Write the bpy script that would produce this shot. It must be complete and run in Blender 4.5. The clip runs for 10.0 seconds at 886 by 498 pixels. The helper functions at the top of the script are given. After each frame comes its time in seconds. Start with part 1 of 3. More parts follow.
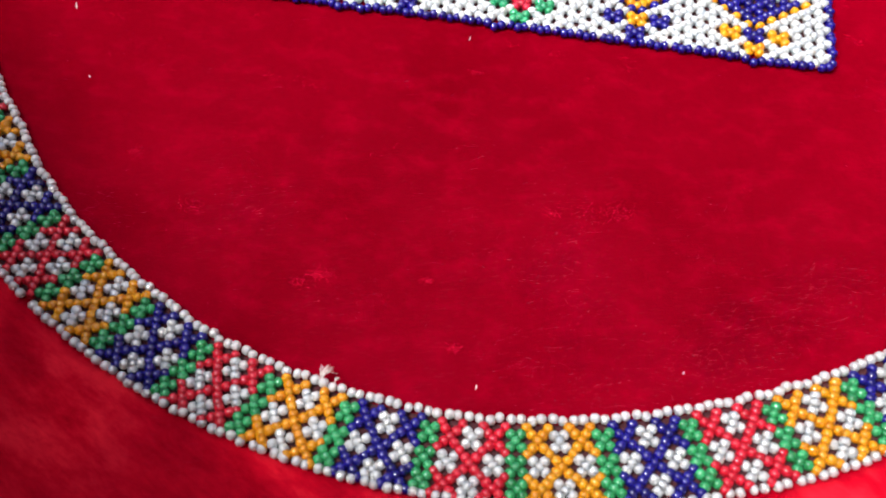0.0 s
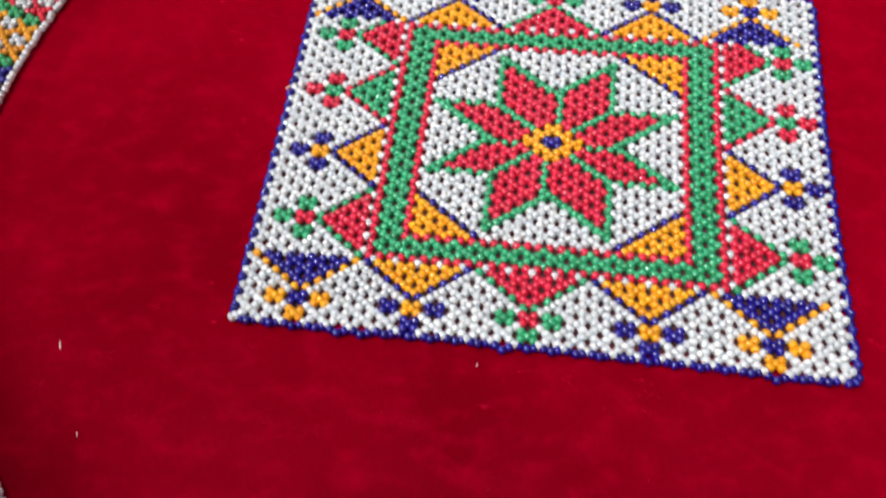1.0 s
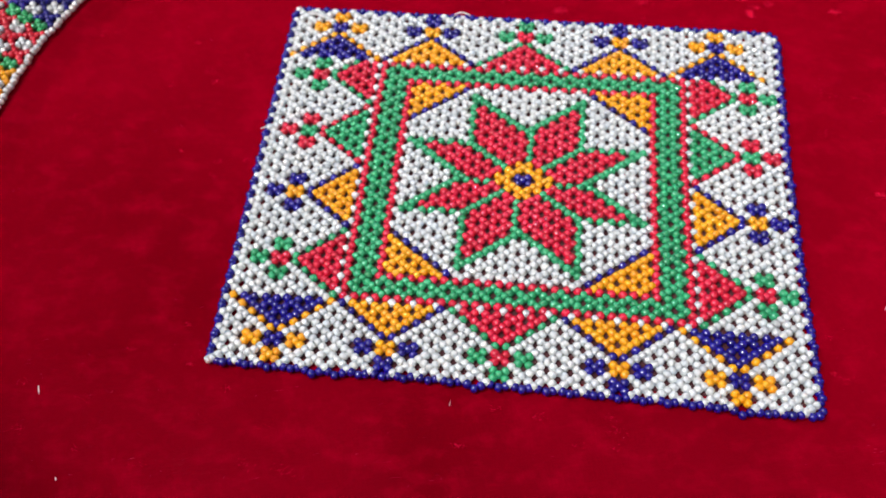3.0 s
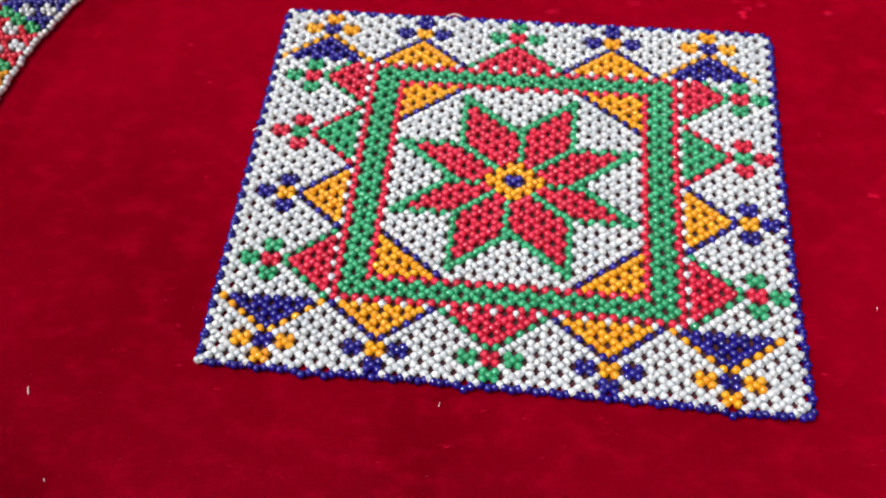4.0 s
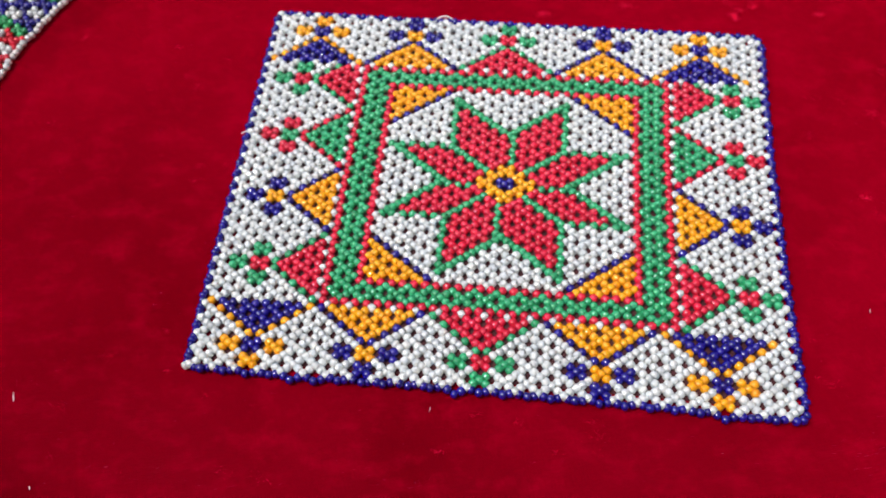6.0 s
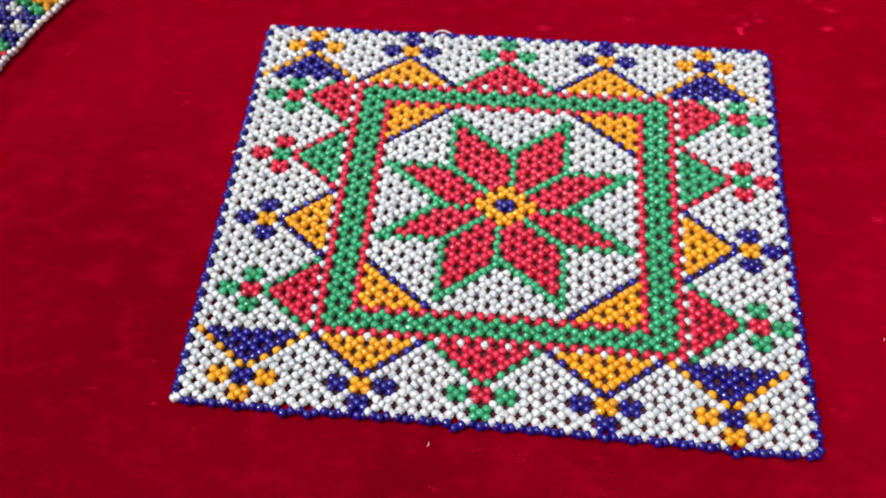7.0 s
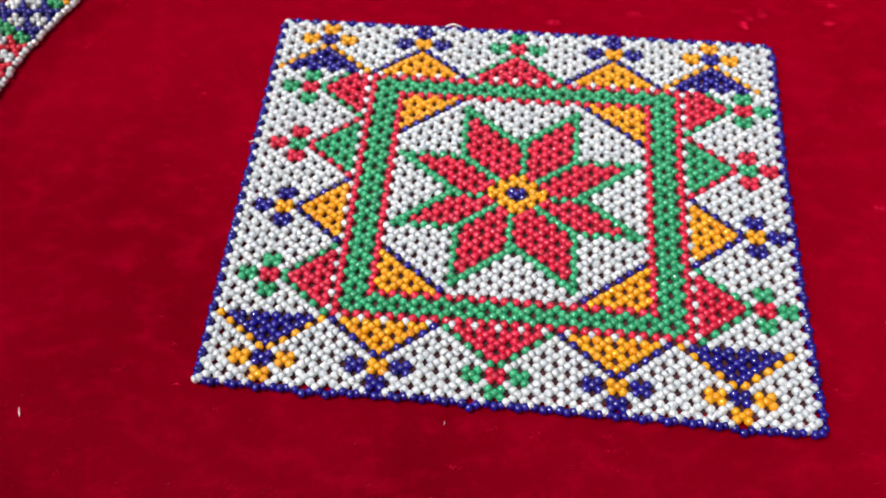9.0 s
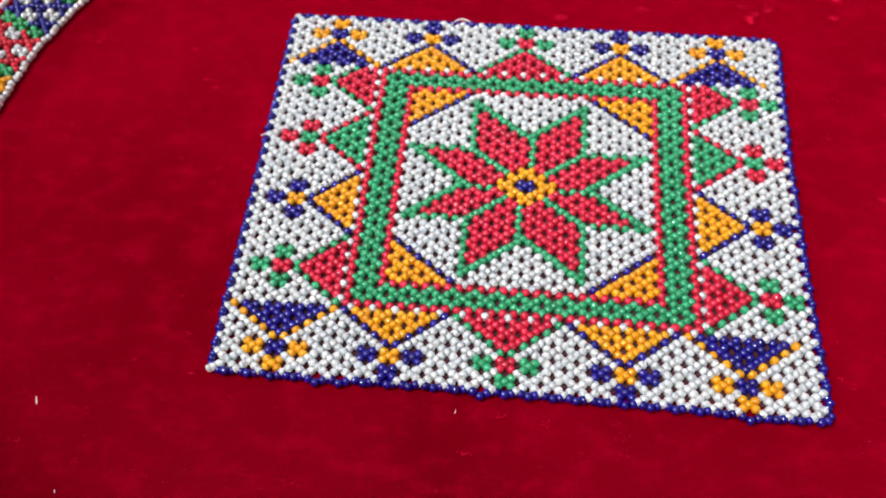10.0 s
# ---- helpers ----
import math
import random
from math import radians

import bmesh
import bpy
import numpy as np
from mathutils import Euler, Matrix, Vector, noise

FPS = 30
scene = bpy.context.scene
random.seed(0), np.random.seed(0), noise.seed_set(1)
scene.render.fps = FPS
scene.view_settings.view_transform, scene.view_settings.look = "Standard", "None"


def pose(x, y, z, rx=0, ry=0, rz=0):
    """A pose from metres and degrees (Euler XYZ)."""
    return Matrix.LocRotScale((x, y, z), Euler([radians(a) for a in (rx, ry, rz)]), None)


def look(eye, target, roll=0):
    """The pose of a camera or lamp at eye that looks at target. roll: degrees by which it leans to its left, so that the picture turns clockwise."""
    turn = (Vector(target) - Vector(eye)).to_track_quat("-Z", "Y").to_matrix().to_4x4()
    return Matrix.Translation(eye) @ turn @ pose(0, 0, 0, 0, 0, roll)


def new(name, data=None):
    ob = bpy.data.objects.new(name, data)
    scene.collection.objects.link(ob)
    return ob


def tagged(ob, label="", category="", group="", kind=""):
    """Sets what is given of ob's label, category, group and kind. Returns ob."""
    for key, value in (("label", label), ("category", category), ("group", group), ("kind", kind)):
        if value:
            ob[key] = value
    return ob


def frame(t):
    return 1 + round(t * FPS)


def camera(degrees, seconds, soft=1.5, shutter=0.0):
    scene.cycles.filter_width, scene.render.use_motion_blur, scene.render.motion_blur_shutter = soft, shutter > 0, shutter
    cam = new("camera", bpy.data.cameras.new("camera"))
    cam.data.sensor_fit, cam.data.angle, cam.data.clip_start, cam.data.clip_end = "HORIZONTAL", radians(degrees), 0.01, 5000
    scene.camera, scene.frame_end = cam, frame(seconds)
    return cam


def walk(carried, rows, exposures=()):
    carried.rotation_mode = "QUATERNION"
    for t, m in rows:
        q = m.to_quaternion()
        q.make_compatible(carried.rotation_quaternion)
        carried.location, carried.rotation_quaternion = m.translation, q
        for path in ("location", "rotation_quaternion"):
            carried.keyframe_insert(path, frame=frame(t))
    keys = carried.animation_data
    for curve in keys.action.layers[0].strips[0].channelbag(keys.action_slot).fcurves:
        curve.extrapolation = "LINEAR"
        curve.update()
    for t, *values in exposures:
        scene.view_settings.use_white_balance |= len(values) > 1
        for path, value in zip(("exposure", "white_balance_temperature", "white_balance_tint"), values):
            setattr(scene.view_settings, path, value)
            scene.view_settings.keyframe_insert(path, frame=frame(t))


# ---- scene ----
# Camera: one lens, a hand-held drift from the hem of the round velvet piece up over the beaded mat
cam = camera(54.75, 10.0, soft=1.6, shutter=0.46)
cam.data.dof.use_dof, cam.data.dof.focus_distance, cam.data.dof.aperture_fstop = True, 0.176, 21.0
PATH = [
    (0.0, 0.00616, -0.18715, 0.15262, 26.488, 0.840, 10.160),
    (0.1, 0.00626, -0.18387, 0.15343, 25.951, 1.161, 10.296),
    (0.2, 0.00638, -0.18120, 0.15509, 26.053, 1.277, 10.393),
    (0.3, 0.00535, -0.17665, 0.15497, 26.740, 1.387, 9.717),
    (0.4, 0.00386, -0.17035, 0.15633, 27.384, 1.258, 9.201),
    (0.5, 0.00239, -0.16124, 0.15902, 27.953, 1.498, 8.486),
    (0.6, 0.00065, -0.14998, 0.16192, 28.104, 1.516, 8.126),
    (0.7, -0.00084, -0.14115, 0.16499, 28.387, 1.513, 7.768),
    (0.8, -0.00238, -0.13624, 0.16774, 28.830, 1.709, 7.470),
    (0.9, -0.00399, -0.13195, 0.16994, 29.047, 1.839, 7.286),
    (1.0, -0.00631, -0.12710, 0.17349, 29.170, 1.834, 6.966),
    (1.2, -0.00792, -0.12181, 0.17361, 29.527, 1.824, 6.667),
    (1.5, -0.00885, -0.11517, 0.17574, 29.580, 1.850, 6.394),
    (1.7, -0.00525, -0.11358, 0.17735, 29.614, 2.100, 6.450),
    (2.0, -0.00306, -0.11622, 0.17914, 29.717, 1.857, 6.158),
    (2.2, -0.00240, -0.11769, 0.17955, 29.967, 1.828, 6.099),
    (2.5, -0.00211, -0.12128, 0.17981, 30.041, 1.813, 6.041),
    (2.7, -0.00248, -0.12181, 0.18010, 29.670, 1.690, 5.952),
    (3.8, -0.00064, -0.12274, 0.17966, 29.747, 1.813, 6.025),
    (4.0, 0.00061, -0.12240, 0.17923, 29.999, 1.884, 6.049),
    (4.5, 0.00203, -0.12171, 0.17971, 30.123, 1.776, 5.859),
    (5.0, 0.00123, -0.12166, 0.17872, 30.218, 1.673, 5.744),
    (5.5, 0.00102, -0.12191, 0.17856, 30.118, 1.701, 5.741),
    (6.0, 0.00149, -0.12148, 0.17782, 30.210, 1.672, 5.696),
    (6.2, 0.00076, -0.11678, 0.17734, 29.941, 1.621, 5.662),
    (7.3, -0.00058, -0.11302, 0.17370, 30.377, 1.316, 5.378),
    (7.5, -0.00057, -0.11415, 0.17537, 30.272, 1.337, 5.385),
    (7.8, -0.00104, -0.11517, 0.17636, 30.187, 1.422, 5.399),
    (8.0, -0.00130, -0.11640, 0.17593, 30.368, 1.289, 5.378),
    (8.5, -0.00289, -0.11876, 0.17833, 30.409, 1.144, 5.369),
    (9.0, -0.00409, -0.11950, 0.17664, 30.516, 1.092, 5.328),
    (9.5, -0.00577, -0.12104, 0.17635, 30.530, 1.042, 5.322),
    (10.0, -0.00597, -0.12255, 0.17806, 30.432, 1.158, 5.358),
]
walk(cam, [(t, pose(x, y, z, rx, ry, rz)) for t, x, y, z, rx, ry, rz in PATH], exposures=[(0.0, 0.99), (0.4, 0.89), (1.0, 0.54), (1.6, 0.46), (10.0, 0.46)])

# Light: a bright hazy sky, partly blocked by added walls out of view
world = bpy.data.worlds.new("daylight")
scene.world = world
world.use_nodes = True
wn = world.node_tree.nodes
sky = wn.new("ShaderNodeTexSky")
sky.sky_type, sky.sun_disc = "NISHITA", False
sky.sun_elevation, sky.sun_rotation = radians(64), radians(-102)
sky.air_density, sky.dust_density, sky.ozone_density = 1.0, 4.0, 0.6
world.node_tree.links.new(sky.outputs[0], wn["Background"].inputs[0])
wn["Background"].inputs[1].default_value = 0.15
sun = new("sun", bpy.data.lights.new("sun", "SUN"))
sun.data.energy, sun.data.angle, sun.data.color = 1.65, radians(10), (1.0, 0.98, 0.95)
sun.matrix_world = look((-0.357, -0.076, 0.75), (0, 0, 0))

# ---- materials ----
U = 0.0013          # half the pitch of the bead net, metres
S = 0.742           # the net is squeezed lengthwise
BR = 0.785 * U       # bead radius
BL = 0.66 * U       # half a bead's length along its thread
CX, CY, RI = -2.68 * U, -2.70 * U, 109.5 * U     # the ring of the collar: centre and inner string


def nodes_of(name):
    m = bpy.data.materials.new(name)
    m.use_nodes = True
    nt = m.node_tree
    return m, nt, nt.nodes["Principled BSDF"]


def ramp(nt, src, stops):
    r = nt.nodes.new("ShaderNodeValToRGB")
    els = r.color_ramp.elements
    while len(els) < len(stops):
        els.new(0.5)
    for e, (p, c) in zip(els, stops):
        e.position, e.color = p, (*c, 1)
    nt.links.new(src, r.inputs[0])
    return r.outputs[0]


def noise_tex(nt, scale, detail=3.0, stretch=(1, 1, 1), turn=0.0, rough=0.5):
    co = nt.nodes.new("ShaderNodeTexCoord")
    mp = nt.nodes.new("ShaderNodeMapping")
    mp.vector_type = "TEXTURE"                     # turned first, then stretched along the turned axes
    mp.inputs["Scale"].default_value = [1 / v for v in stretch]
    mp.inputs["Rotation"].default_value = (0, 0, turn)
    n = nt.nodes.new("ShaderNodeTexNoise")
    n.inputs["Scale"].default_value, n.inputs["Detail"].default_value, n.inputs["Roughness"].default_value = scale, detail, rough
    nt.links.new(co.outputs["Object"], mp.inputs[0])
    nt.links.new(mp.outputs[0], n.inputs["Vector"])
    return n.outputs["Fac"]


def mathn(nt, op, a, b):
    n = nt.nodes.new("ShaderNodeMath")
    n.operation = op
    for i, v in enumerate((a, b)):
        if isinstance(v, (int, float)):
            n.inputs[i].default_value = v
        else:
            nt.links.new(v, n.inputs[i])
    return n.outputs[0]


def mixc(nt, fac, a, b, mode="MIX"):
    n = nt.nodes.new("ShaderNodeMix")
    n.data_type, n.blend_type = "RGBA", mode
    for sock, v in ((n.inputs[0], fac), (n.inputs[6], a), (n.inputs[7], b)):
        if isinstance(v, (int, float)):
            sock.default_value = v
        elif isinstance(v, tuple):
            sock.default_value = (*v, 1)
        else:
            nt.links.new(v, sock)
    return n.outputs[2]


def bead_material(name, low, high, rough, coat, sub=0.0, lustre=1.85):
    """Glass seed bead: every bead a little lighter or darker than the next."""
    m, nt, b = nodes_of(name)
    geo, info = nt.nodes.new("ShaderNodeNewGeometry"), nt.nodes.new("ShaderNodeObjectInfo")
    r = mathn(nt, "FRACT", mathn(nt, "ADD", geo.outputs["Random Per Island"], info.outputs["Random"]), 0.0)
    c = ramp(nt, r, [(0.0, low), (0.3, tuple((a + d) / 2 for a, d in zip(low, high))), (1.0, high)])
    grime = noise_tex(nt, 900.0, 2.0)
    c = mixc(nt, mathn(nt, "MULTIPLY", grime, 0.22), c, tuple(v * 0.6 for v in low))
    nt.links.new(c, b.inputs["Base Color"])
    b.inputs["Roughness"].default_value = rough
    b.inputs["Coat Weight"].default_value = coat
    b.inputs["Coat Roughness"].default_value = 0.03
    b.inputs["Coat IOR"].default_value = lustre
    b.inputs["IOR"].default_value = 1.5
    b.inputs["Specular IOR Level"].default_value = 0.12
    b.inputs["Subsurface Weight"].default_value = sub
    b.inputs["Subsurface Radius"].default_value = (1.0, 0.9, 0.8)
    b.inputs["Subsurface Scale"].default_value = 0.005
    rr = mathn(nt, "ADD", mathn(nt, "MULTIPLY", noise_tex(nt, 1500.0, 1.0), 0.2), rough - 0.1)
    nt.links.new(rr, b.inputs["Roughness"])
    return m


BEAD = {
    "white": bead_material("white_pearl_glass", (0.618, 0.672, 0.655), (0.728, 0.782, 0.764), 0.34, 1.0, 1.0, 2.0),
    "red": bead_material("red_glass", (0.46, 0.006, 0.026), (0.66, 0.012, 0.048), 0.30, 0.5, 0.55),
    "green": bead_material("green_glass", (0.014, 0.225, 0.088), (0.030, 0.345, 0.150), 0.30, 0.5, 0.55),
    "orange": bead_material("orange_glass", (0.76, 0.26, 0.003), (0.90, 0.35, 0.006), 0.30, 0.5, 0.55),
    "blue": bead_material("navy_glass", (0.004, 0.002, 0.12), (0.009, 0.005, 0.22), 0.24, 0.6, 0.25),
}
# the collar's beads are a little darker and duller
COLLAR_GLASS = {
    "white": bead_material("collar_white_glass", (0.475, 0.495, 0.485), (0.60, 0.62, 0.61), 0.36, 1.0, 0.95, 2.1),
    "red": bead_material("collar_red_glass", (0.42, 0.006, 0.018), (0.60, 0.010, 0.030), 0.34, 0.45, 0.5),
    "green": bead_material("collar_green_glass", (0.018, 0.20, 0.066), (0.034, 0.32, 0.115), 0.34, 0.45, 0.5),
    "orange": bead_material("collar_orange_glass", (0.58, 0.19, 0.003), (0.74, 0.28, 0.006), 0.34, 0.45, 0.5),
    "blue": bead_material("collar_navy_glass", (0.004, 0.003, 0.095), (0.009, 0.006, 0.19), 0.30, 0.5, 0.3),
}


def velvet_material():
    m, nt, b = nodes_of("crimson_velvet")
    broad = noise_tex(nt, 16.0, 4.0)
    c = ramp(nt, broad, [(0.32, (0.084, 0.0, 0.0028)), (0.52, (0.127, 0.0, 0.0048)), (0.72, (0.178, 0.0, 0.0074))])
    blotch = noise_tex(nt, 150.0, 5.0, (0.8, 1.2, 1), 0.12, 0.62)
    c = mixc(nt, ramp(nt, blotch, [(0.48, (0, 0, 0)), (0.76, (0.65, 0.65, 0.65))]), c, (0.30, 0.0, 0.014))
    # crushed nap beyond the collar, its colour brightened to offset the added walls' shade
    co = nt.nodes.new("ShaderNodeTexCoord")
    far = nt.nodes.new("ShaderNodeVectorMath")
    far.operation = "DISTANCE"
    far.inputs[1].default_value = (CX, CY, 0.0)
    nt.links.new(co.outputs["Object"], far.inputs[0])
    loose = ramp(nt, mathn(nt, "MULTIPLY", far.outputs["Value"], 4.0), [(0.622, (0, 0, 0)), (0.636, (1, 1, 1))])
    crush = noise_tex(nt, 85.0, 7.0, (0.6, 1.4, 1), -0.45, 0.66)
    crushed_lit = ramp(nt, crush, [(0.36, (0.320, 0.0005, 0.0075)), (0.50, (0.620, 0.004, 0.018)), (0.64, (0.940, 0.022, 0.044))])
    c = mixc(nt, mathn(nt, "MULTIPLY", loose, 0.9), c, crushed_lit)
    # the weave shows through where the pile is thin
    weft = noise_tex(nt, 9500.0, 1.5, (0.04, 1.0, 1), 0.30, 0.5)
    warp = noise_tex(nt, 6500.0, 2.0, (1.0, 0.055, 1), 0.30, 0.5)
    weave = mathn(nt, "MULTIPLY", weft, warp)
    laid = mathn(nt, "SUBTRACT", 1.0, loose)
    c = mixc(nt, mathn(nt, "MULTIPLY", ramp(nt, weave, [(0.18, (0.36, 0.36, 0.36)), (0.32, (0, 0, 0))]), laid), c, (0.070, 0.0, 0.0012))
    patch = noise_tex(nt, 40.0, 3.0)
    thin = ramp(nt, patch, [(0.36, (0, 0, 0)), (0.62, (0.35, 0.35, 0.35))])
    # weft most rubbed towards the hem; the crimson also turns lighter there
    axes = nt.nodes.new("ShaderNodeSeparateXYZ")
    nt.links.new(co.outputs["Object"], axes.inputs[0])
    hem = ramp(nt, mathn(nt, "MULTIPLY", axes.outputs["Y"], -5.0), [(0.28, (0.12, 0.12, 0.12)), (0.55, (1, 1, 1))])
    c = mixc(nt, mathn(nt, "MULTIPLY", mathn(nt, "MULTIPLY", hem, ramp(nt, patch, [(0.30, (0.2, 0.2, 0.2)), (0.65, (1, 1, 1))])), 0.36), c, (0.225, 0.001, 0.013))
    thin = mathn(nt, "MULTIPLY", thin, hem)
    dash = mathn(nt, "MULTIPLY", ramp(nt, weft, [(0.66, (0, 0, 0)), (0.74, (1, 1, 1))]), thin)
    c = mixc(nt, dash, c, (0.46, 0.04, 0.07))
    nt.links.new(c, b.inputs["Base Color"])
    b.inputs["Roughness"].default_value = 0.9
    b.inputs["Specular IOR Level"].default_value = 0.0
    b.inputs["Sheen Weight"].default_value = 1.0
    b.inputs["Sheen Roughness"].default_value = 0.6
    b.inputs["Sheen Tint"].default_value = (1.0, 0.0, 0.03, 1)
    pile = noise_tex(nt, 5200.0, 2.0)
    h = mathn(nt, "ADD", mathn(nt, "MULTIPLY", pile, 0.3), mathn(nt, "ADD", mathn(nt, "MULTIPLY", weave, 0.5), mathn(nt, "MULTIPLY", mathn(nt, "MULTIPLY", crush, loose), 3.0)))
    bump = nt.nodes.new("ShaderNodeBump")
    bump.inputs["Strength"].default_value, bump.inputs["Distance"].default_value = 0.5, 0.0004
    nt.links.new(h, bump.inputs["Height"])
    nt.links.new(bump.outputs[0], b.inputs["Normal"])
    return m


def fibre_material(name, low, high):
    m, nt, b = nodes_of(name)
    geo = nt.nodes.new("ShaderNodeNewGeometry")
    nt.links.new(ramp(nt, geo.outputs["Random Per Island"], [(0.0, low), (1.0, high)]), b.inputs["Base Color"])
    b.inputs["Roughness"].default_value = 0.8
    b.inputs["Specular IOR Level"].default_value = 0.1
    return m


def gap_shade_material():
    m, nt, b = nodes_of("gap_shade_brown")
    nt.links.new(ramp(nt, noise_tex(nt, 700.0, 3.0), [(0.3, (0.040, 0.013, 0.016)), (0.7, (0.078, 0.028, 0.032))]), b.inputs["Base Color"])
    b.inputs["Roughness"].default_value = 0.95
    b.inputs["Specular IOR Level"].default_value = 0.1
    return m


GAP_SHADE = gap_shade_material()
VELVET = velvet_material()
LINT = fibre_material("pale_lint", (0.50, 0.02, 0.07), (0.72, 0.20, 0.24))
FLUFF = fibre_material("pink_fluff", (0.74, 0.50, 0.46), (0.80, 0.60, 0.56))
COTTON = fibre_material("white_cotton", (0.72, 0.70, 0.66), (0.85, 0.83, 0.80))
WEFT = fibre_material("pink_weft", (0.62, 0.012, 0.075), (0.88, 0.17, 0.25))
LIT_TUFT = fibre_material("raised_pile", (0.60, 0.0, 0.016), (1.0, 0.008, 0.085))

# ---- the velvet ground ----
BAND = 11.5 * U                                 # inner to outer string


def smooth(a, b, v):
    k = min(1.0, max(0.0, (v - a) / (b - a)))
    return k * k * (3 - 2 * k)


RING = ((-205, 106.75), (-187, 106.55), (-165, 106.45), (-141, 106.75), (-136, 106.65), (-131, 107.65), (-125, 108.35), (-119, 108.55), (-113, 109.05), (-109, 109.65), (-105, 109.55),
        (-95, 109.65), (-89, 109.65), (-80, 108.85), (-70, 108.30), (-57, 108.55), (0, 108.25), (120, 107.25), (155, 106.75))
OUTER = ((-205, 119.7), (-150, 120.8), (-123, 121.4), (-103, 121.2), (-91, 120.9), (-70, 120.6), (0, 120.2), (155, 119.7))     # the outer string
RISE = ((-205, 2.2, 4.2), (-185, 2.2, 4.0), (-150, 2.2, 3.0), (-135, 1.6, 2.2), (-115, 0.8, 1.2), (-60, 0.5, 0.9), (0, 0.6, 0.9), (120, 1.5, 3.0), (155, 2.2, 4.2))


def swept(table, ang, column=1):
    d = (math.degrees(ang) + 205) % 360 - 205
    return U * float(np.interp(d, [row[0] for row in table], [row[column] for row in table]))


def ring(ang):
    """The collar's inner string is no perfect circle."""
    return swept(RING, ang)


def velvet_z(x, y):
    """Flat inside the ring, swelling into a padded rim under the collar, loosely folded beyond."""
    r, ang = math.hypot(x - CX, y - CY), math.atan2(y - CY, x - CX)
    if r < 0.5 * RI:
        return 0.0
    q, inner, outer = ring(ang), swept(RISE, ang, 1), swept(RISE, ang, 2)
    up = inner * smooth(q - 7.5 * U, q + 0.5 * U, r) + (outer - inner) * smooth(q, q + BAND, r)
    out = r - (q + BAND)
    if out > 0:
        far = smooth(0.0, 0.05, out)
        up = up * (1 - 0.7 * far)
        v = Vector((x * 16, y * 16, 3.0))
        up += far * (0.0045 * (noise.noise(v) + 0.5 * noise.noise(v * 2.3)) + 0.001)
    v = Vector((x * 30, y * 30, 0.5))
    return up + 0.0003 * noise.noise(v) * smooth(0.085, 0.11, r)


def velvet_ground():
    rings = [0.004 * i for i in range(1, 31)] + [0.12 + 0.0012 * i for i in range(1, 50)]
    r = rings[-1]
    while r < 1.6:
        r *= 1.035
        rings.append(r)
    turns = 360
    verts = [(CX, CY, 0.0)]
    for r in rings:
        for k in range(turns):
            a = 2 * math.pi * k / turns
            x, y = CX + r * math.cos(a), CY + r * math.sin(a)
            verts.append((x, y, velvet_z(x, y)))
    faces = [(0, 1 + k, 1 + (k + 1) % turns) for k in range(turns)]
    for i in range(len(rings) - 1):
        p, q = 1 + i * turns, 1 + (i + 1) * turns
        faces += [(p + k, q + k, q + (k + 1) % turns, p + (k + 1) % turns) for k in range(turns)]
    me = bpy.data.meshes.new("ground")
    me.from_pydata(verts, [], faces)
    me.polygons.foreach_set("use_smooth", [True] * len(faces))
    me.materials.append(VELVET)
    return tagged(new("ground", me), "deep crimson velvet cloth with brushed worn pile", "velvet cloth", kind="structure")


velvet_ground()


def shade_wall(name, x0, y0, x1, y1, height, material):
    """An unseen light-blocking wall from (x0, y0) to (x1, y1), 12 cm thick on its outer side."""
    along = Vector((x1 - x0, y1 - y0, 0)).normalized()
    side = Vector((-along.y, along.x, 0)) * 0.12
    p, q = Vector((x0, y0, -0.03)), Vector((x1, y1, -0.03))
    bm = bmesh.new()
    v = [bm.verts.new(c + Vector((0, 0, z))) for z in (0, height + 0.03) for c in (p, q, q + side, p + side)]
    for f in ((3, 2, 1, 0), (4, 5, 6, 7), (0, 1, 5, 4), (1, 2, 6, 5), (2, 3, 7, 6), (3, 0, 4, 7)):
        bm.faces.new([v[i] for i in f])
    bmesh.ops.recalc_face_normals(bm, faces=bm.faces[:])
    bmesh.ops.bevel(bm, geom=bm.edges[:], offset=0.004, segments=2, affect="EDGES")
    me = bpy.data.meshes.new(name)
    bm.to_mesh(me)
    bm.free()
    me.materials.append(material)
    return tagged(new(name, me), "unseen grey-brown wall added to shade the velvet", "wall", kind="structure")


def shade_wall_material():
    m, nt, b = nodes_of("shade_wall_brown")
    nt.links.new(ramp(nt, noise_tex(nt, 9.0, 5.0), [(0.3, (0.115, 0.098, 0.085)), (0.7, (0.18, 0.155, 0.135))]), b.inputs["Base Color"])
    b.inputs["Roughness"].default_value = 0.9
    return m


SHADE_WALL_BROWN = shade_wall_material()
# unseen walls added to shade the cloth, which lies askew near their blunt corner
SHADE_PLAN = ((-0.95, 0.66), (-0.092, -0.176), (0.22, -0.52), (0.34, -0.48), (0.215, 0.95))
for name, p, q, high in (("wall_west", 1, 0, 0.142), ("wall_southwest", 2, 1, 0.22), ("wall_south", 3, 2, 0.5), ("wall_east", 4, 3, 1.0), ("wall_north", 0, 4, 0.5)):
    shade_wall(name, *SHADE_PLAN[p], *SHADE_PLAN[q], high, SHADE_WALL_BROWN)

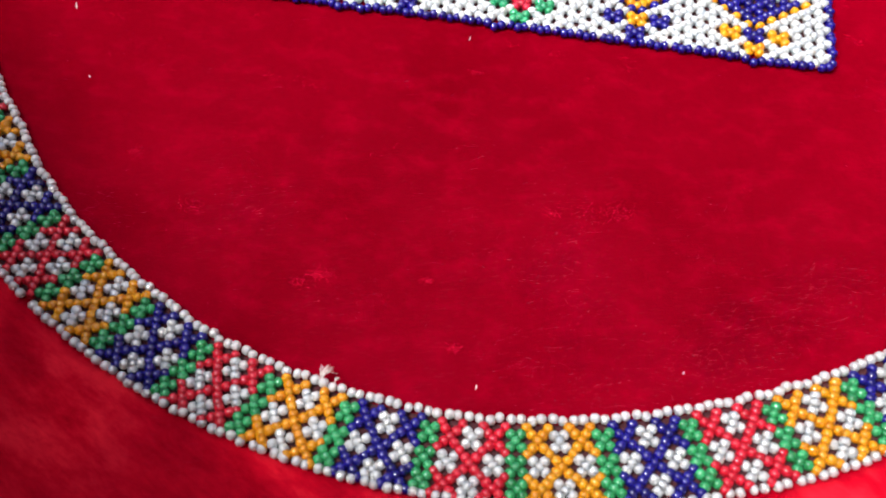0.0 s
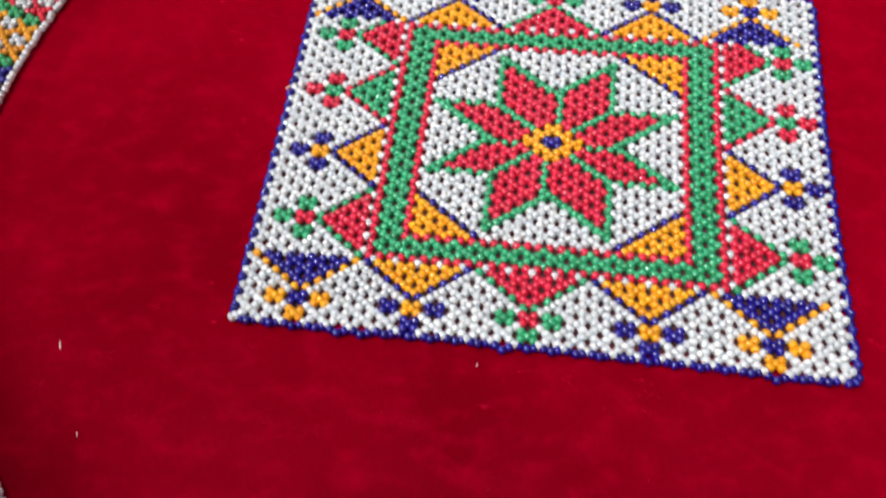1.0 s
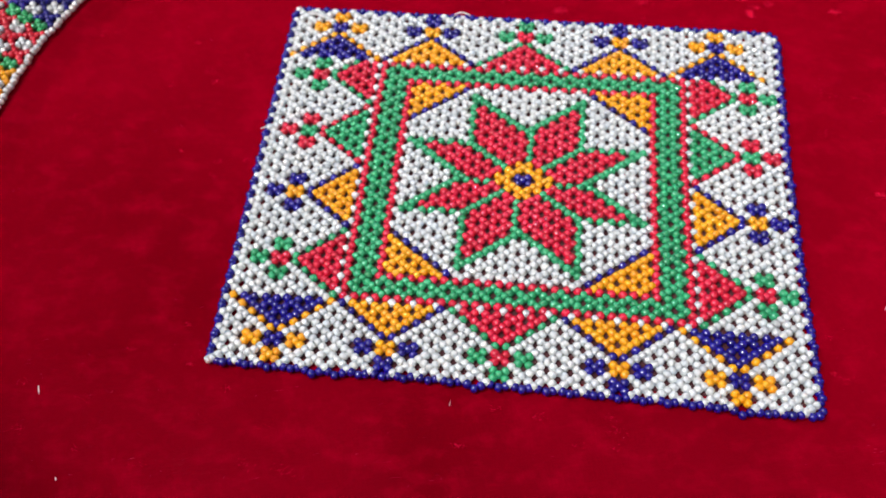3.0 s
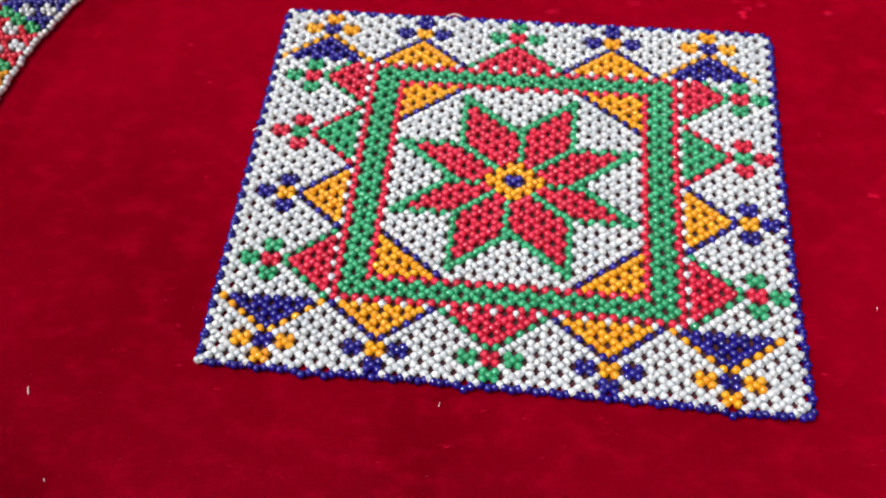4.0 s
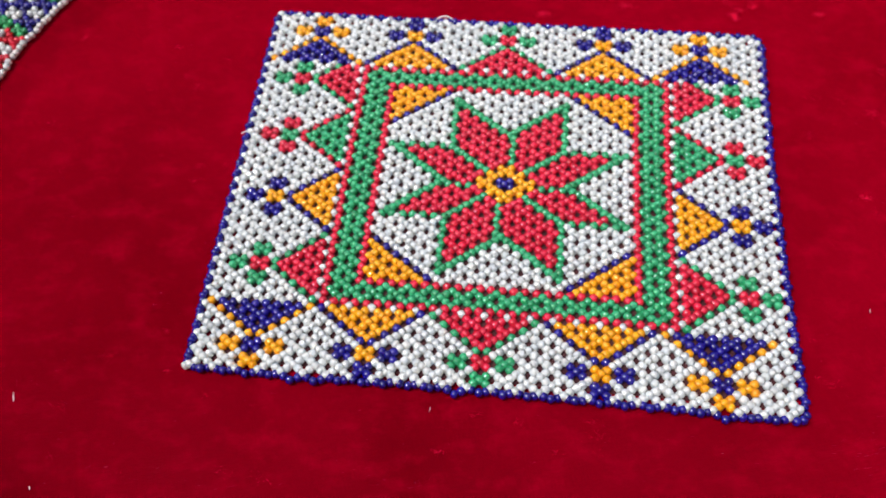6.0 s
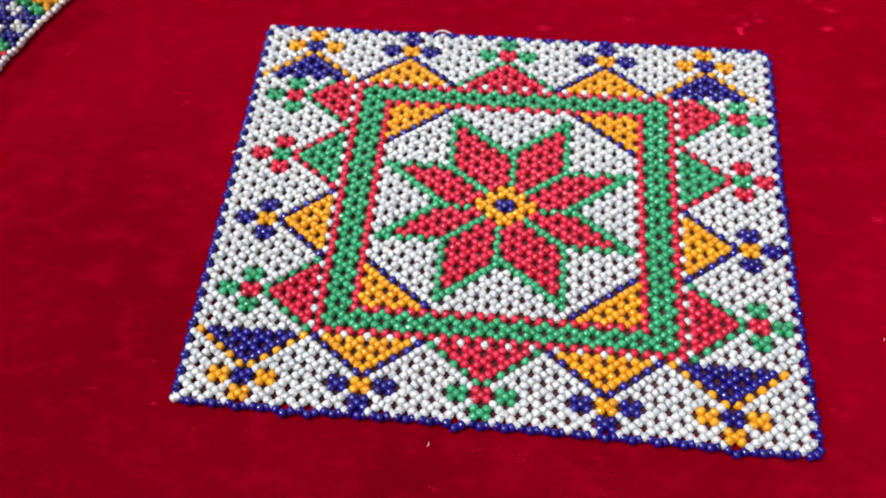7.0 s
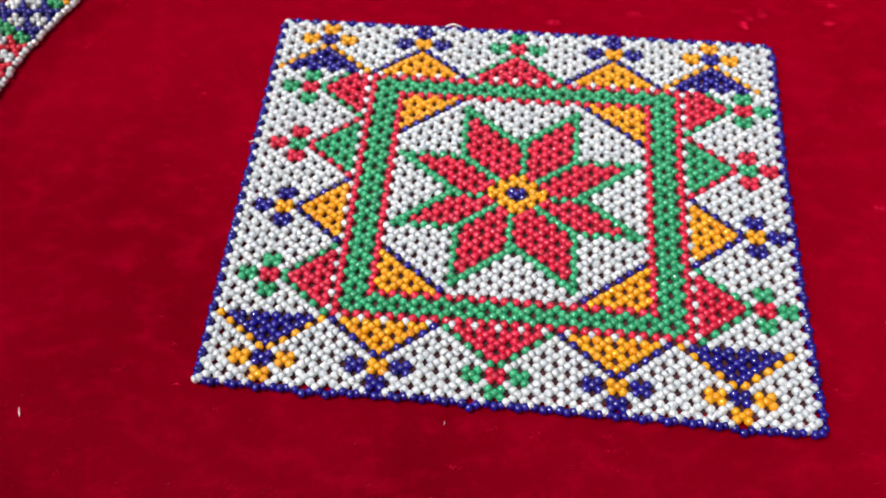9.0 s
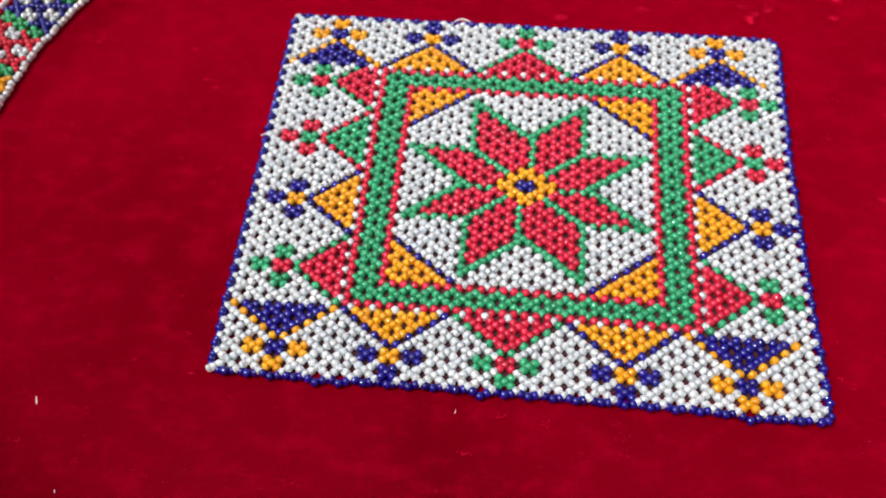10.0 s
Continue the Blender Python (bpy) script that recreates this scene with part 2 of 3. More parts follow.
# ---- beads ----
def bead_shape(seg=12, n=6):
    """A seed bead round the x axis: squashed, with a small hole for the thread."""
    prof = []
    for i in range(n):
        a = math.pi * (0.085 + 0.83 * i / (n - 1))
        prof.append((-math.cos(a) ** 1 * BL * 1.04, BR * math.sin(a) ** 0.72))
    prof = [(prof[0][0] * 0.80, BR * 0.20)] + prof + [(prof[-1][0] * 0.80, BR * 0.20)]
    v = np.array([(x, r * math.cos(2 * math.pi * k / seg), r * math.sin(2 * math.pi * k / seg)) for x, r in prof for k in range(seg)])
    f = np.array([(i * seg + k, i * seg + (k + 1) % seg, (i + 1) * seg + (k + 1) % seg, (i + 1) * seg + k) for i in range(len(prof) - 1) for k in range(seg)])
    return v, f


BV, BF = bead_shape()
rng = np.random.default_rng(7)


def bead_matrix(x, y, z, yaw, loose=1.0, length=1.0, girth=1.0):
    """Where a bead sits: its thread runs along yaw; each one sits a little askew and has its own size."""
    tilt, turn, roll = rng.normal(0, 0.07 * loose), rng.normal(0, 0.09 * loose), rng.uniform(0, 6.28)
    k = 1 + rng.normal(0, 0.025)
    dx, dy, dz = rng.normal(0, 0.05 * U * loose, 3)
    m = Matrix.Translation((x + dx, y + dy, z + 0.7 * dz)) @ Euler((roll, tilt, yaw + turn), "XYZ").to_matrix().to_4x4()
    return m @ Matrix.Diagonal((k * length * (1 + rng.normal(0, 0.05)), k * girth, k * girth, 1))


def joined_beads(name, beads, parent, label="", glass=BEAD):
    """One mesh of many beads [(colour, matrix)]."""
    cols = sorted({c for c, _ in beads})
    nv = len(BV)
    ms = np.array([m for _, m in beads])
    verts = np.einsum("nij,vj->nvi", ms[:, :3, :3], BV) + ms[:, None, :3, 3]
    faces = BF[None] + nv * np.arange(len(beads))[:, None, None]
    me = bpy.data.meshes.new(name)
    me.vertices.add(nv * len(beads))
    me.vertices.foreach_set("co", verts.ravel())
    nf = len(BF) * len(beads)
    me.loops.add(4 * nf)
    me.loops.foreach_set("vertex_index", faces.ravel().astype(np.int32))
    me.polygons.add(nf)
    me.polygons.foreach_set("loop_start", np.arange(0, 4 * nf, 4, dtype=np.int32))
    me.polygons.foreach_set("material_index", np.repeat([cols.index(c) for c, _ in beads], len(BF)).astype(np.int32))
    me.polygons.foreach_set("use_smooth", np.ones(nf, dtype=bool))
    for c in cols:
        me.materials.append(glass[c])
    me.update(calc_edges=True)
    ob = new(name, me)
    ob.parent = parent
    return tagged(ob, label, kind="stuff")


SINGLE = {}


def single_bead(colour, m, parent, glass=BEAD):
    key = (colour, glass is COLLAR_GLASS)
    if key not in SINGLE:
        me = bpy.data.meshes.new("bead")
        me.from_pydata(BV.tolist(), [], BF.tolist())
        me.polygons.foreach_set("use_smooth", [True] * len(BF))
        me.materials.append(glass[colour])
        SINGLE[key] = me
    ob = new("bead", SINGLE[key])
    ob.parent = parent
    ob.matrix_basis = m
    return ob


# ---- the square mat ----
TOPS = (-42, -22, -2, 18, 38)                      # motif centres along the near and far sides
SIDES = (-28, -8, 12, 32)                          # motif centres along the two other sides
TOP_INK = {-42: ("blue", "orange"), -22: ("orange", "blue"), -2: ("red", "green"), 18: ("orange", "blue"), 38: ("blue", "orange")}
SIDE_INK = {-28: ("red", "green"), -8: ("orange", "blue"), 12: ("green", "red"), 32: ("red", "green")}


def in_cross(dx, dy):
    return abs(dx) <= 1 and abs(dy) <= 1


def mat_ink(x, y):
    """The colour and the motif of the net's bead at (x, y)."""
    ax, ay = abs(x), abs(y)
    if ax <= 24 and ay <= 30:                      # the field inside the frame
        if ax + ay <= 2:
            return "blue", "rosette"
        if ax + ay <= 6:
            return "orange", "rosette"
        if ax == ay and ax <= 11:
            return "green", "star_outline"
        if (x == 1 and 7 <= y <= 17) or (x == -1 and -17 <= y <= -7):
            return "green", "star_outline"
        if ay == ax + 16 and ax <= 11:
            return "green", "star_outline"
        if ax == 11 and 11 <= ay <= 27:
            return "green", "star_outline"
        if ay == 11 and 11 <= ax <= 23:
            return "green", "star_outline"
        if ax == ay + 12 and ay <= 11:
            return "green", "star_outline"
        if y == -1 and 7 <= ax <= 11:
            return "green", "star_outline"
        if ay > ax and ay < ax + 16 and ax < 11:
            return "red", "petal", x >= 0, y > 0, 0
        if ay < ax and ax < ay + 12 and ay < 11:
            return "red", "petal", x > 0, y >= 0, 1
        if ax + ay >= 44:
            return "orange", "corner_triangle", x > 0, y > 0
        if ax + ay == 42:
            return "blue", "corner_triangle", x > 0, y > 0
        return "white", "bead_field"
    if ax <= 31 and ay <= 37:                      # the frame
        if ax in (25, 31) or ay in (31, 37):
            if (ax == 25 and ay <= 31) or (ay == 31 and ax <= 25) or ax == 31 or ay == 37:
                return "red", "frame_line"
        return "green", "frame"
    if ay >= 38:                                   # near and far sides
        if ay == 38 and ax <= 30:
            return "white", "frame_line"
        for xc in TOPS:
            dx, (fill, line) = abs(x - xc), TOP_INK[xc]
            if ay >= 39 and dx + ay <= 46:
                return fill, "triangle", xc, y > 0
            if ay >= 39 and dx + ay == 48 and x % 2:
                return line, "triangle", xc, y > 0
            if in_cross(x - xc, ay - 50):
                return fill, "blossom", xc, y > 0
            if in_cross(dx - 4, ay - 50) or in_cross(dx, ay - 54):
                return line, "blossom", xc, y > 0
        return "white", "bead_field"
    if ax == 32:
        return "white", "frame_line"
    for yc in SIDES:
        dy, (fill, line) = abs(y - yc), SIDE_INK[yc]
        if dy + ax <= 40:
            return fill, "triangle", yc, x > 0, "side"
        if dy + ax == 42 and y % 2:
            return line, "triangle", yc, x > 0, "side"
        if in_cross(ax - 44, y - yc):
            return fill, "blossom", yc, x > 0, "side"
        if in_cross(ax - 44, dy - 4) or in_cross(ax - 48, y - yc):
            return line, "blossom", yc, x > 0, "side"
    return "white", "bead_field"


def mat_place(x, y):
    """Net to world, with the slight pull of the stitching."""
    p, q = min(0.86, max(-0.88, x / 50)), min(1.0, max(-1.0, y / 50))
    wx = -0.20 - 0.232 * p + 0.139 * q + 0.181 * p * p - 0.088 * p * q + 0.345 * q * q - 0.33 * p * p * q + 0.498 * p * q * q
    wy = 0.281 + 0.232 * p - 0.08 * q - 0.308 * p * p + 0.243 * p * q - 0.232 * q * q + 0.214 * p * p * q - 0.46 * p * q * q
    sway = 0.12 * noise.noise(Vector((x * 0.11, y * 0.11, 2.0)))
    return U * (x + wx + sway), U * S * (y + wy + 0.15 * noise.noise(Vector((x * 0.09, y * 0.09, 7.0))))


def beaded_mat():
    mat = tagged(new("beaded_mat"), "woven seed-bead mat with red eight-petal star on white lying on velvet", "bead mat")
    mat.empty_display_size = 0.01
    motifs, near = {}, []
    diag = math.atan2(S, 1.0)
    for y in range(-56, 57):
        for x in range(-52, 51):
            odd = x % 2 and y % 2
            knot = x % 2 == 0 and y % 2 == 0 and (x + y) % 4 == 0
            if not (odd or knot):
                continue
            colour, *key = mat_ink(x, y)
            yaw = 0.0 if knot else (diag if (x + y - 2) % 4 == 0 else -diag)
            px, py = mat_place(x, y)
            m = bead_matrix(px, py, BR + (0.08 * U if knot else 0.0) + (0.02 * U if abs(y) > 54 or abs(x + 1) > 49 else 0.0), yaw, 1.0, 1.19, 1.05)
            if y < -50:
                near.append((colour, m))
            else:
                motifs.setdefault(tuple(key), []).append((colour, m))
    # looped blue edging: three beads from knot to knot, some loops hang lower
    edge = {"near": [], "far": [], "left": [], "right": []}
    drooping = (-34, -30, -6, 38)
    for side, sgn in (("near", -1), ("far", 1)):
        for x in range(-52, 48, 4):
            lay = 0.42 if side == "near" else 0.3
            drop = 1.0 if side == "near" and x + 2 in drooping else 0.0
            for k, off in ((-1, lay + 0.3 * drop), (0, lay + 0.3 + 0.6 * drop), (1, lay + 0.3 * drop)):
                wx, wy = mat_place(x + 2 + 1.25 * k, sgn * (56 + off / S))
                edge[side].append(("blue", bead_matrix(wx, wy, BR * (0.95 if k else 1.0), -0.5 * k * sgn, 1.3, 1.08, 1.02)))
    for side, sgn in (("left", -1), ("right", 1)):
        for y in range(-56, 56, 4) if sgn < 0 else range(-54, 54, 4):
            for k, off in ((-1, 0.55 + 0.25 * (sgn > 0)), (0, 0.8 + 0.25 * (sgn > 0)), (1, 0.55 + 0.25 * (sgn > 0))):
                wx, wy = mat_place((51 if sgn > 0 else 52) * sgn + sgn * (off - (sgn > 0)), y + 2 + 1.2 * k)
                edge[side].append(("blue", bead_matrix(wx, wy, BR * (0.95 if k else 1.0), math.pi / 2 + 0.4 * k * sgn, 1.3, 0.9, 1.02)))
    for x, y, c in ((-52.7, -56.6, "white"), (49.2, -56.9, "blue"), (50.3, -56.3, "blue"), (51.0, -55.2, "blue"), (49.4, 56.6, "blue"), (50.6, 55.4, "blue")):
        wx, wy = mat_place(x, y)
        edge["near" if y < 0 else "far"].append((c, bead_matrix(wx, wy, BR, 0.6, 1.3)))
    names = {"bead_field": "pearly white bead netting", "rosette": "orange rosette with a navy heart", "star_outline": "green outline of the star",
             "petal": "red petal of the star", "frame": "green bead frame", "frame_line": "red bead line with white dots"}
    for key in sorted(motifs, key=str):
        fill = motifs[key][len(motifs[key]) // 2][0]
        label = names.get(key[0]) or {"corner_triangle": "orange corner triangle with navy edge", "triangle": fill + " bead triangle with contrasting outline",
                                      "blossom": fill + " four-petal bead blossom"}[key[0]]
        joined_beads(key[0], motifs[key], mat, label)
    for side in ("far", "left", "right"):
        joined_beads("edging", edge[side], mat, "navy looped bead edging")
    for colour, m in near + edge["near"]:
        single_bead(colour, m, mat)
    # dark sheet added under the netting: the shade in its gaps as colour
    cols, rows = list(range(-50, 50, 3)) + [49], list(range(-54, 54, 3)) + [54]
    nx, ny = len(cols), len(rows)
    verts = [(*mat_place(x, y), z) for z in (0.0001, 0.00035) for y in rows for x in cols]
    top = [(ny * nx + j * nx + i, ny * nx + j * nx + i + 1, ny * nx + (j + 1) * nx + i + 1, ny * nx + (j + 1) * nx + i) for j in range(ny - 1) for i in range(nx - 1)]
    under = [tuple(v - ny * nx for v in f[::-1]) for f in top]
    rim = [i for i in range(nx)] + [j * nx + nx - 1 for j in range(1, ny)] + [(ny - 1) * nx + i for i in range(nx - 2, -1, -1)] + [j * nx for j in range(ny - 2, 0, -1)]
    skirt = [(a, b, b + ny * nx, a + ny * nx) for a, b in zip(rim, rim[1:] + rim[:1])]
    me = bpy.data.meshes.new("gap_sheet")
    me.from_pydata(verts, [], top + under + skirt)
    me.materials.append(GAP_SHADE)
    gap_sheet = new("gap_sheet", me)
    gap_sheet.parent = mat
    tagged(gap_sheet, "dark brown sheet added to darken the gaps between beads")
    return mat


beaded_mat()

# ---- the round collar ----
SEAMS = ((-10, -60.0), (-9, -66.1), (-7, -78.4), (-5, -90.7), (-3, -102.9), (-2, -108.75), (-1, -114.6), (0, -120.4), (1, -126.05), (2, -131.85), (12, -191.75), (14, -203.6), (50, -420.0))
WIDE = ((-205, 1.04), (-150, 1.10), (-132, 1.22), (-119, 1.20), (-112, 1.06), (-104, 1.06), (-95, 1.0), (-78, 1.0), (-70, 1.10), (155, 1.04))
SKEW = ((-205, -0.05), (-120, -0.10), (-103, -0.10), (-91, 0.0), (-80, 0.045), (-60, 0.045), (0, 0.0), (155, -0.05))


def seam(k):
    """The angle of the k-th green divider, counted clockwise from one red-to-orange seam."""
    return radians(float(np.interp(k, [n for n, _ in SEAMS], [a for _, a in SEAMS])))


def collar_place(a, v):
    """World place at an angle and v rows from the collar's middle line, outwards; the rows are pulled a little askew."""
    r = ring(a) + (6.55 + (0.75 * v * swept(WIDE, a) / U if v > 0 else 0.89 * v)) * U
    a += radians(swept(SKEW, a) / U * v * 0.785)
    x, y = CX + r * math.cos(a), CY + r * math.sin(a)
    return x, y, velvet_z(x, y)


def collar_ink(x, y, main):
    if x in (0, 16) or x in (1, 15):
        near_green = min(abs(y), abs(abs(y) - 4)) <= 1
        return "green" if near_green else main
    for cx, cy in ((4, 0), (12, 0), (8, 4), (8, -4)):
        if in_cross(x - cx, y - cy):
            return "white"
    return main


def beaded_collar():
    collar = tagged(new("beaded_collar"), "round beaded collar of navy, red and orange panels laid on velvet", "bead collar")
    collar.empty_display_size = 0.01
    singles, strings = [], {"inner_string": [], "outer_string": []}
    for k in range(-10, 50):
        a1, a0 = seam(k), seam(k + 1)
        # panels run clockwise from the seam: red, navy, orange
        main = ("red", "blue", "orange")[k % 3]
        panel, divider = [], []
        for x in range(0, 16):
            for y in range(-6, 7):
                odd = x % 2 and y % 2
                knot = x % 2 == 0 and y % 2 == 0 and (x + y) % 4 == 0
                if not (odd or knot):
                    continue
                a = a1 + (a0 - a1) * x / 16
                colour = collar_ink(x, y, main)
                px, py, pz = collar_place(a, y)
                yaw = a - math.pi / 2
                if odd:
                    yaw += math.pi / 4 if (x + y - 2) % 4 == 0 else -math.pi / 4
                bead = (colour, bead_matrix(px, py, pz + BR * (1.0 if odd else 1.02), yaw, 1.2, 1.12, 1.0))
                if k in (-5, -6, -4):
                    singles.append(bead)
                elif colour == "green":
                    divider.append(bead)
                else:
                    panel.append(bead)
        for x in range(2, 18, 4):
            for name, v in (("inner_string", -7.3), ("outer_string", 7.0)):
                for off in (-0.87, 0.87):
                    a = a1 + (a0 - a1) * (x + 2 + off) / 16
                    if name == "outer_string" and -121.6 < math.degrees(a) < -120.75:
                        continue                       # a broken loop of the outer string
                    slack = 0.35 * smooth(-198.2, -197.0, math.degrees(a)) * (1 - smooth(-197.0, -192.0, math.degrees(a))) if v < 0 and math.degrees(a) < -180 else 0.0
                    wave = slack + (0.12 * off * (1 if x % 8 < 4 else -1) + rng.normal(0, 0.09)) * (1.0 if math.degrees(a) > -160 else 0.5)
                    if v > 0:
                        reach = swept(OUTER, a) + 0.5 * wave * U
                        px, py = CX + reach * math.cos(a), CY + reach * math.sin(a)
                        pz = velvet_z(px, py) + 0.15 * BR
                    else:
                        px, py, pz = collar_place(a, v + wave)
                    bead = ("white", bead_matrix(px, py, pz + BR * 1.02, a + math.pi / 2, 1.1, 1.04, 0.95))
                    strings[name].append(bead)
        if panel:
            tone = {"red": "red", "blue": "navy", "orange": "orange"}[main]
            joined_beads("panel", panel, collar, tone + " panel with four white bead blossoms", COLLAR_GLASS)
        if divider:
            joined_beads("divider", divider, collar, "green bead divider", COLLAR_GLASS)
    joined_beads("inner_string", strings["inner_string"], collar, "white bead string along the inner edge", COLLAR_GLASS)
    joined_beads("outer_string", strings["outer_string"], collar, "white bead string along the outer edge", COLLAR_GLASS)
    for colour, m in singles:
        single_bead(colour, m, collar, COLLAR_GLASS)
    # dark strip added under the netting, giving its gaps their shade
    steps, rows = 720, (-6.6, -4.4, -2.2, 0.0, 2.2, 4.4, 6.4)
    n = len(rows)
    verts = []
    for lift in (0.00008, 0.0003):
        for k in range(steps):
            for v in rows:
                px, py, pz = collar_place(2 * math.pi * k / steps, v)
                verts.append((px, py, pz + lift))
    faces = []
    for k in range(steps):
        p, q, up = k * n, (k + 1) % steps * n, steps * n
        faces += [(up + p + i, up + p + i + 1, up + q + i + 1, up + q + i) for i in range(n - 1)]
        faces += [(q + i, q + i + 1, p + i + 1, p + i) for i in range(n - 1)]
        faces += [(p, up + p, up + q, q), (q + n - 1, up + q + n - 1, up + p + n - 1, p + n - 1)]
    me = bpy.data.meshes.new("gap_sheet")
    me.from_pydata(verts, [], faces)
    me.materials.append(GAP_SHADE)
    gap_sheet = new("gap_sheet", me)
    gap_sheet.parent = collar
    tagged(gap_sheet, "dark brown strip added to darken the gaps between beads")
    return collar


beaded_collar()


# ---- threads and lint ----
def strand(bm, pts, rad, sides=4):
    """A thin tube through the points."""
    rings = []
    for i, p in enumerate(pts):
        t = (pts[min(i + 1, len(pts) - 1)] - pts[max(i - 1, 0)]).normalized()
        n = t.cross(Vector((0, 0, 1)))
        n = n.normalized() if n.length > 1e-6 else Vector((1, 0, 0))
        b = t.cross(n)
        w = rad * (0.55 if i in (0, len(pts) - 1) else 1.0)
        rings.append([bm.verts.new(p + w * (math.cos(2 * math.pi * k / sides) * n + math.sin(2 * math.pi * k / sides) * b)) for k in range(sides)])
    for r0, r1 in zip(rings, rings[1:]):
        for k in range(sides):
            bm.faces.new((r0[k], r0[(k + 1) % sides], r1[(k + 1) % sides], r1[k]))
    bm.faces.new(rings[0][::-1])
    bm.faces.new(rings[-1])


def linked(name, bm, material):
    me = bpy.data.meshes.new(name)
    bm.to_mesh(me)
    bm.free()
    me.polygons.foreach_set("use_smooth", [True] * len(me.polygons))
    me.materials.append(material)
    return new(name, me)


def fibre_points(x, y, ang, length, bow, rise=0.0, n=4):
    """A bent fibre lying on the velvet."""
    pts = []
    for i in range(n):
        k = i / (n - 1)
        px = x + length * (k - 0.5) * math.cos(ang) - bow * math.sin(math.pi * k) * math.sin(ang)
        py = y + length * (k - 0.5) * math.sin(ang) + bow * math.sin(math.pi * k) * math.cos(ang)
        pts.append(Vector((px, py, velvet_z(px, py) + 0.0001 + rise * k)))
    return pts


def lint_fibre(x, y, ang, length, rad, bow):
    bm = bmesh.new()
    base = Vector((x, y, velvet_z(x, y)))
    strand(bm, [p - base for p in fibre_points(x, y, ang, length, bow, 0.0002, 6)], rad, 5)
    strand(bm, [p - base + Vector((rad, rad, 0)) for p in fibre_points(x, y, ang + 0.15, length * 0.7, bow * 1.4, 0.0003, 5)], rad * 0.7, 5)
    ob = linked("lint_fibre", bm, FLUFF)
    ob.location = base
    return tagged(ob, "stray pale pink cotton fibre lying on the velvet", "lint", "lint on the velvet")


# the larger stray fibres
for lx, ly, la, ll, lr in ((-80.8, -49.8, -1.15, 1.75, 0.10), (-72.8, -64.5, -1.0, 0.75, 0.08), (1.2, -107.6, 1.5, 0.8, 0.08), (-9.9, -45.6, 1.4, 0.9, 0.04), (29.9, -100.4, 1.2, 0.5, 0.08), (64.8, -21.0, 1.4, 0.7, 0.04)):
    lint_fibre(lx * U, ly * U, la, ll * U, lr * U, -0.05 * ll * U)


def fine_lint():
    bm = bmesh.new()
    r = random.Random(11)
    for _ in range(1100):
        a, d = r.uniform(0, 2 * math.pi), math.sqrt(r.random()) * 0.16
        x, y = CX + d * math.cos(a), CY + d * math.sin(a)
        if abs(x) < 0.071 and abs(y) < 0.058:
            continue
        size = r.uniform(0.15, 0.7) ** 1.5 * 0.0016
        strand(bm, fibre_points(x, y, r.gauss(0.24, 0.6), size, r.uniform(-0.2, 0.2) * size, 0.0, 3), r.uniform(0.006, 0.014) * 0.001, 3)
    return tagged(linked("fine_lint", bm, LINT), "scatter of fine pale dust fibres on the velvet", "lint", kind="stuff")


fine_lint()


def rubbed_weft():
    """Weft threads rubbed bare towards the hem."""
    bm = bmesh.new()
    r = random.Random(23)
    for _ in range(42000):
        x, y = r.uniform(-0.115, 0.13), r.uniform(-0.145, -0.035)
        bare = smooth(-0.075, -0.125, y) * (0.35 + 0.65 * smooth(-0.03, 0.06, x)) if y > -0.125 else 0.35 + 0.65 * smooth(-0.03, 0.06, x)
        # whole rows of weft are bare together, in patches
        across = y * math.cos(0.30) - x * math.sin(0.30)
        clump = noise.noise(Vector((x * 45, y * 60, 4.0))) + 0.7 * noise.noise(Vector((x * 60, across * 2600, 9.0))) + 0.3 * r.uniform(-1, 1)
        if math.hypot(x - CX, y - CY) > ring(math.atan2(y - CY, x - CX)) - 1.5 * U or clump < 0.80 - 0.95 * bare:
            continue
        if abs(x) < 0.071 and y > -0.058:
            continue
        size = 0.0002 + 0.0013 * r.random() ** 2.4
        strand(bm, fibre_points(x, y, r.gauss(0.30, 0.05), size, r.uniform(-0.03, 0.03) * size, 0.0, 3), r.uniform(0.006, 0.015) * 0.001, 3)
    return tagged(linked("rubbed_weft", bm, WEFT), "pale pink weft threads rubbed bare in the velvet", "velvet thread", kind="stuff")


rubbed_weft()


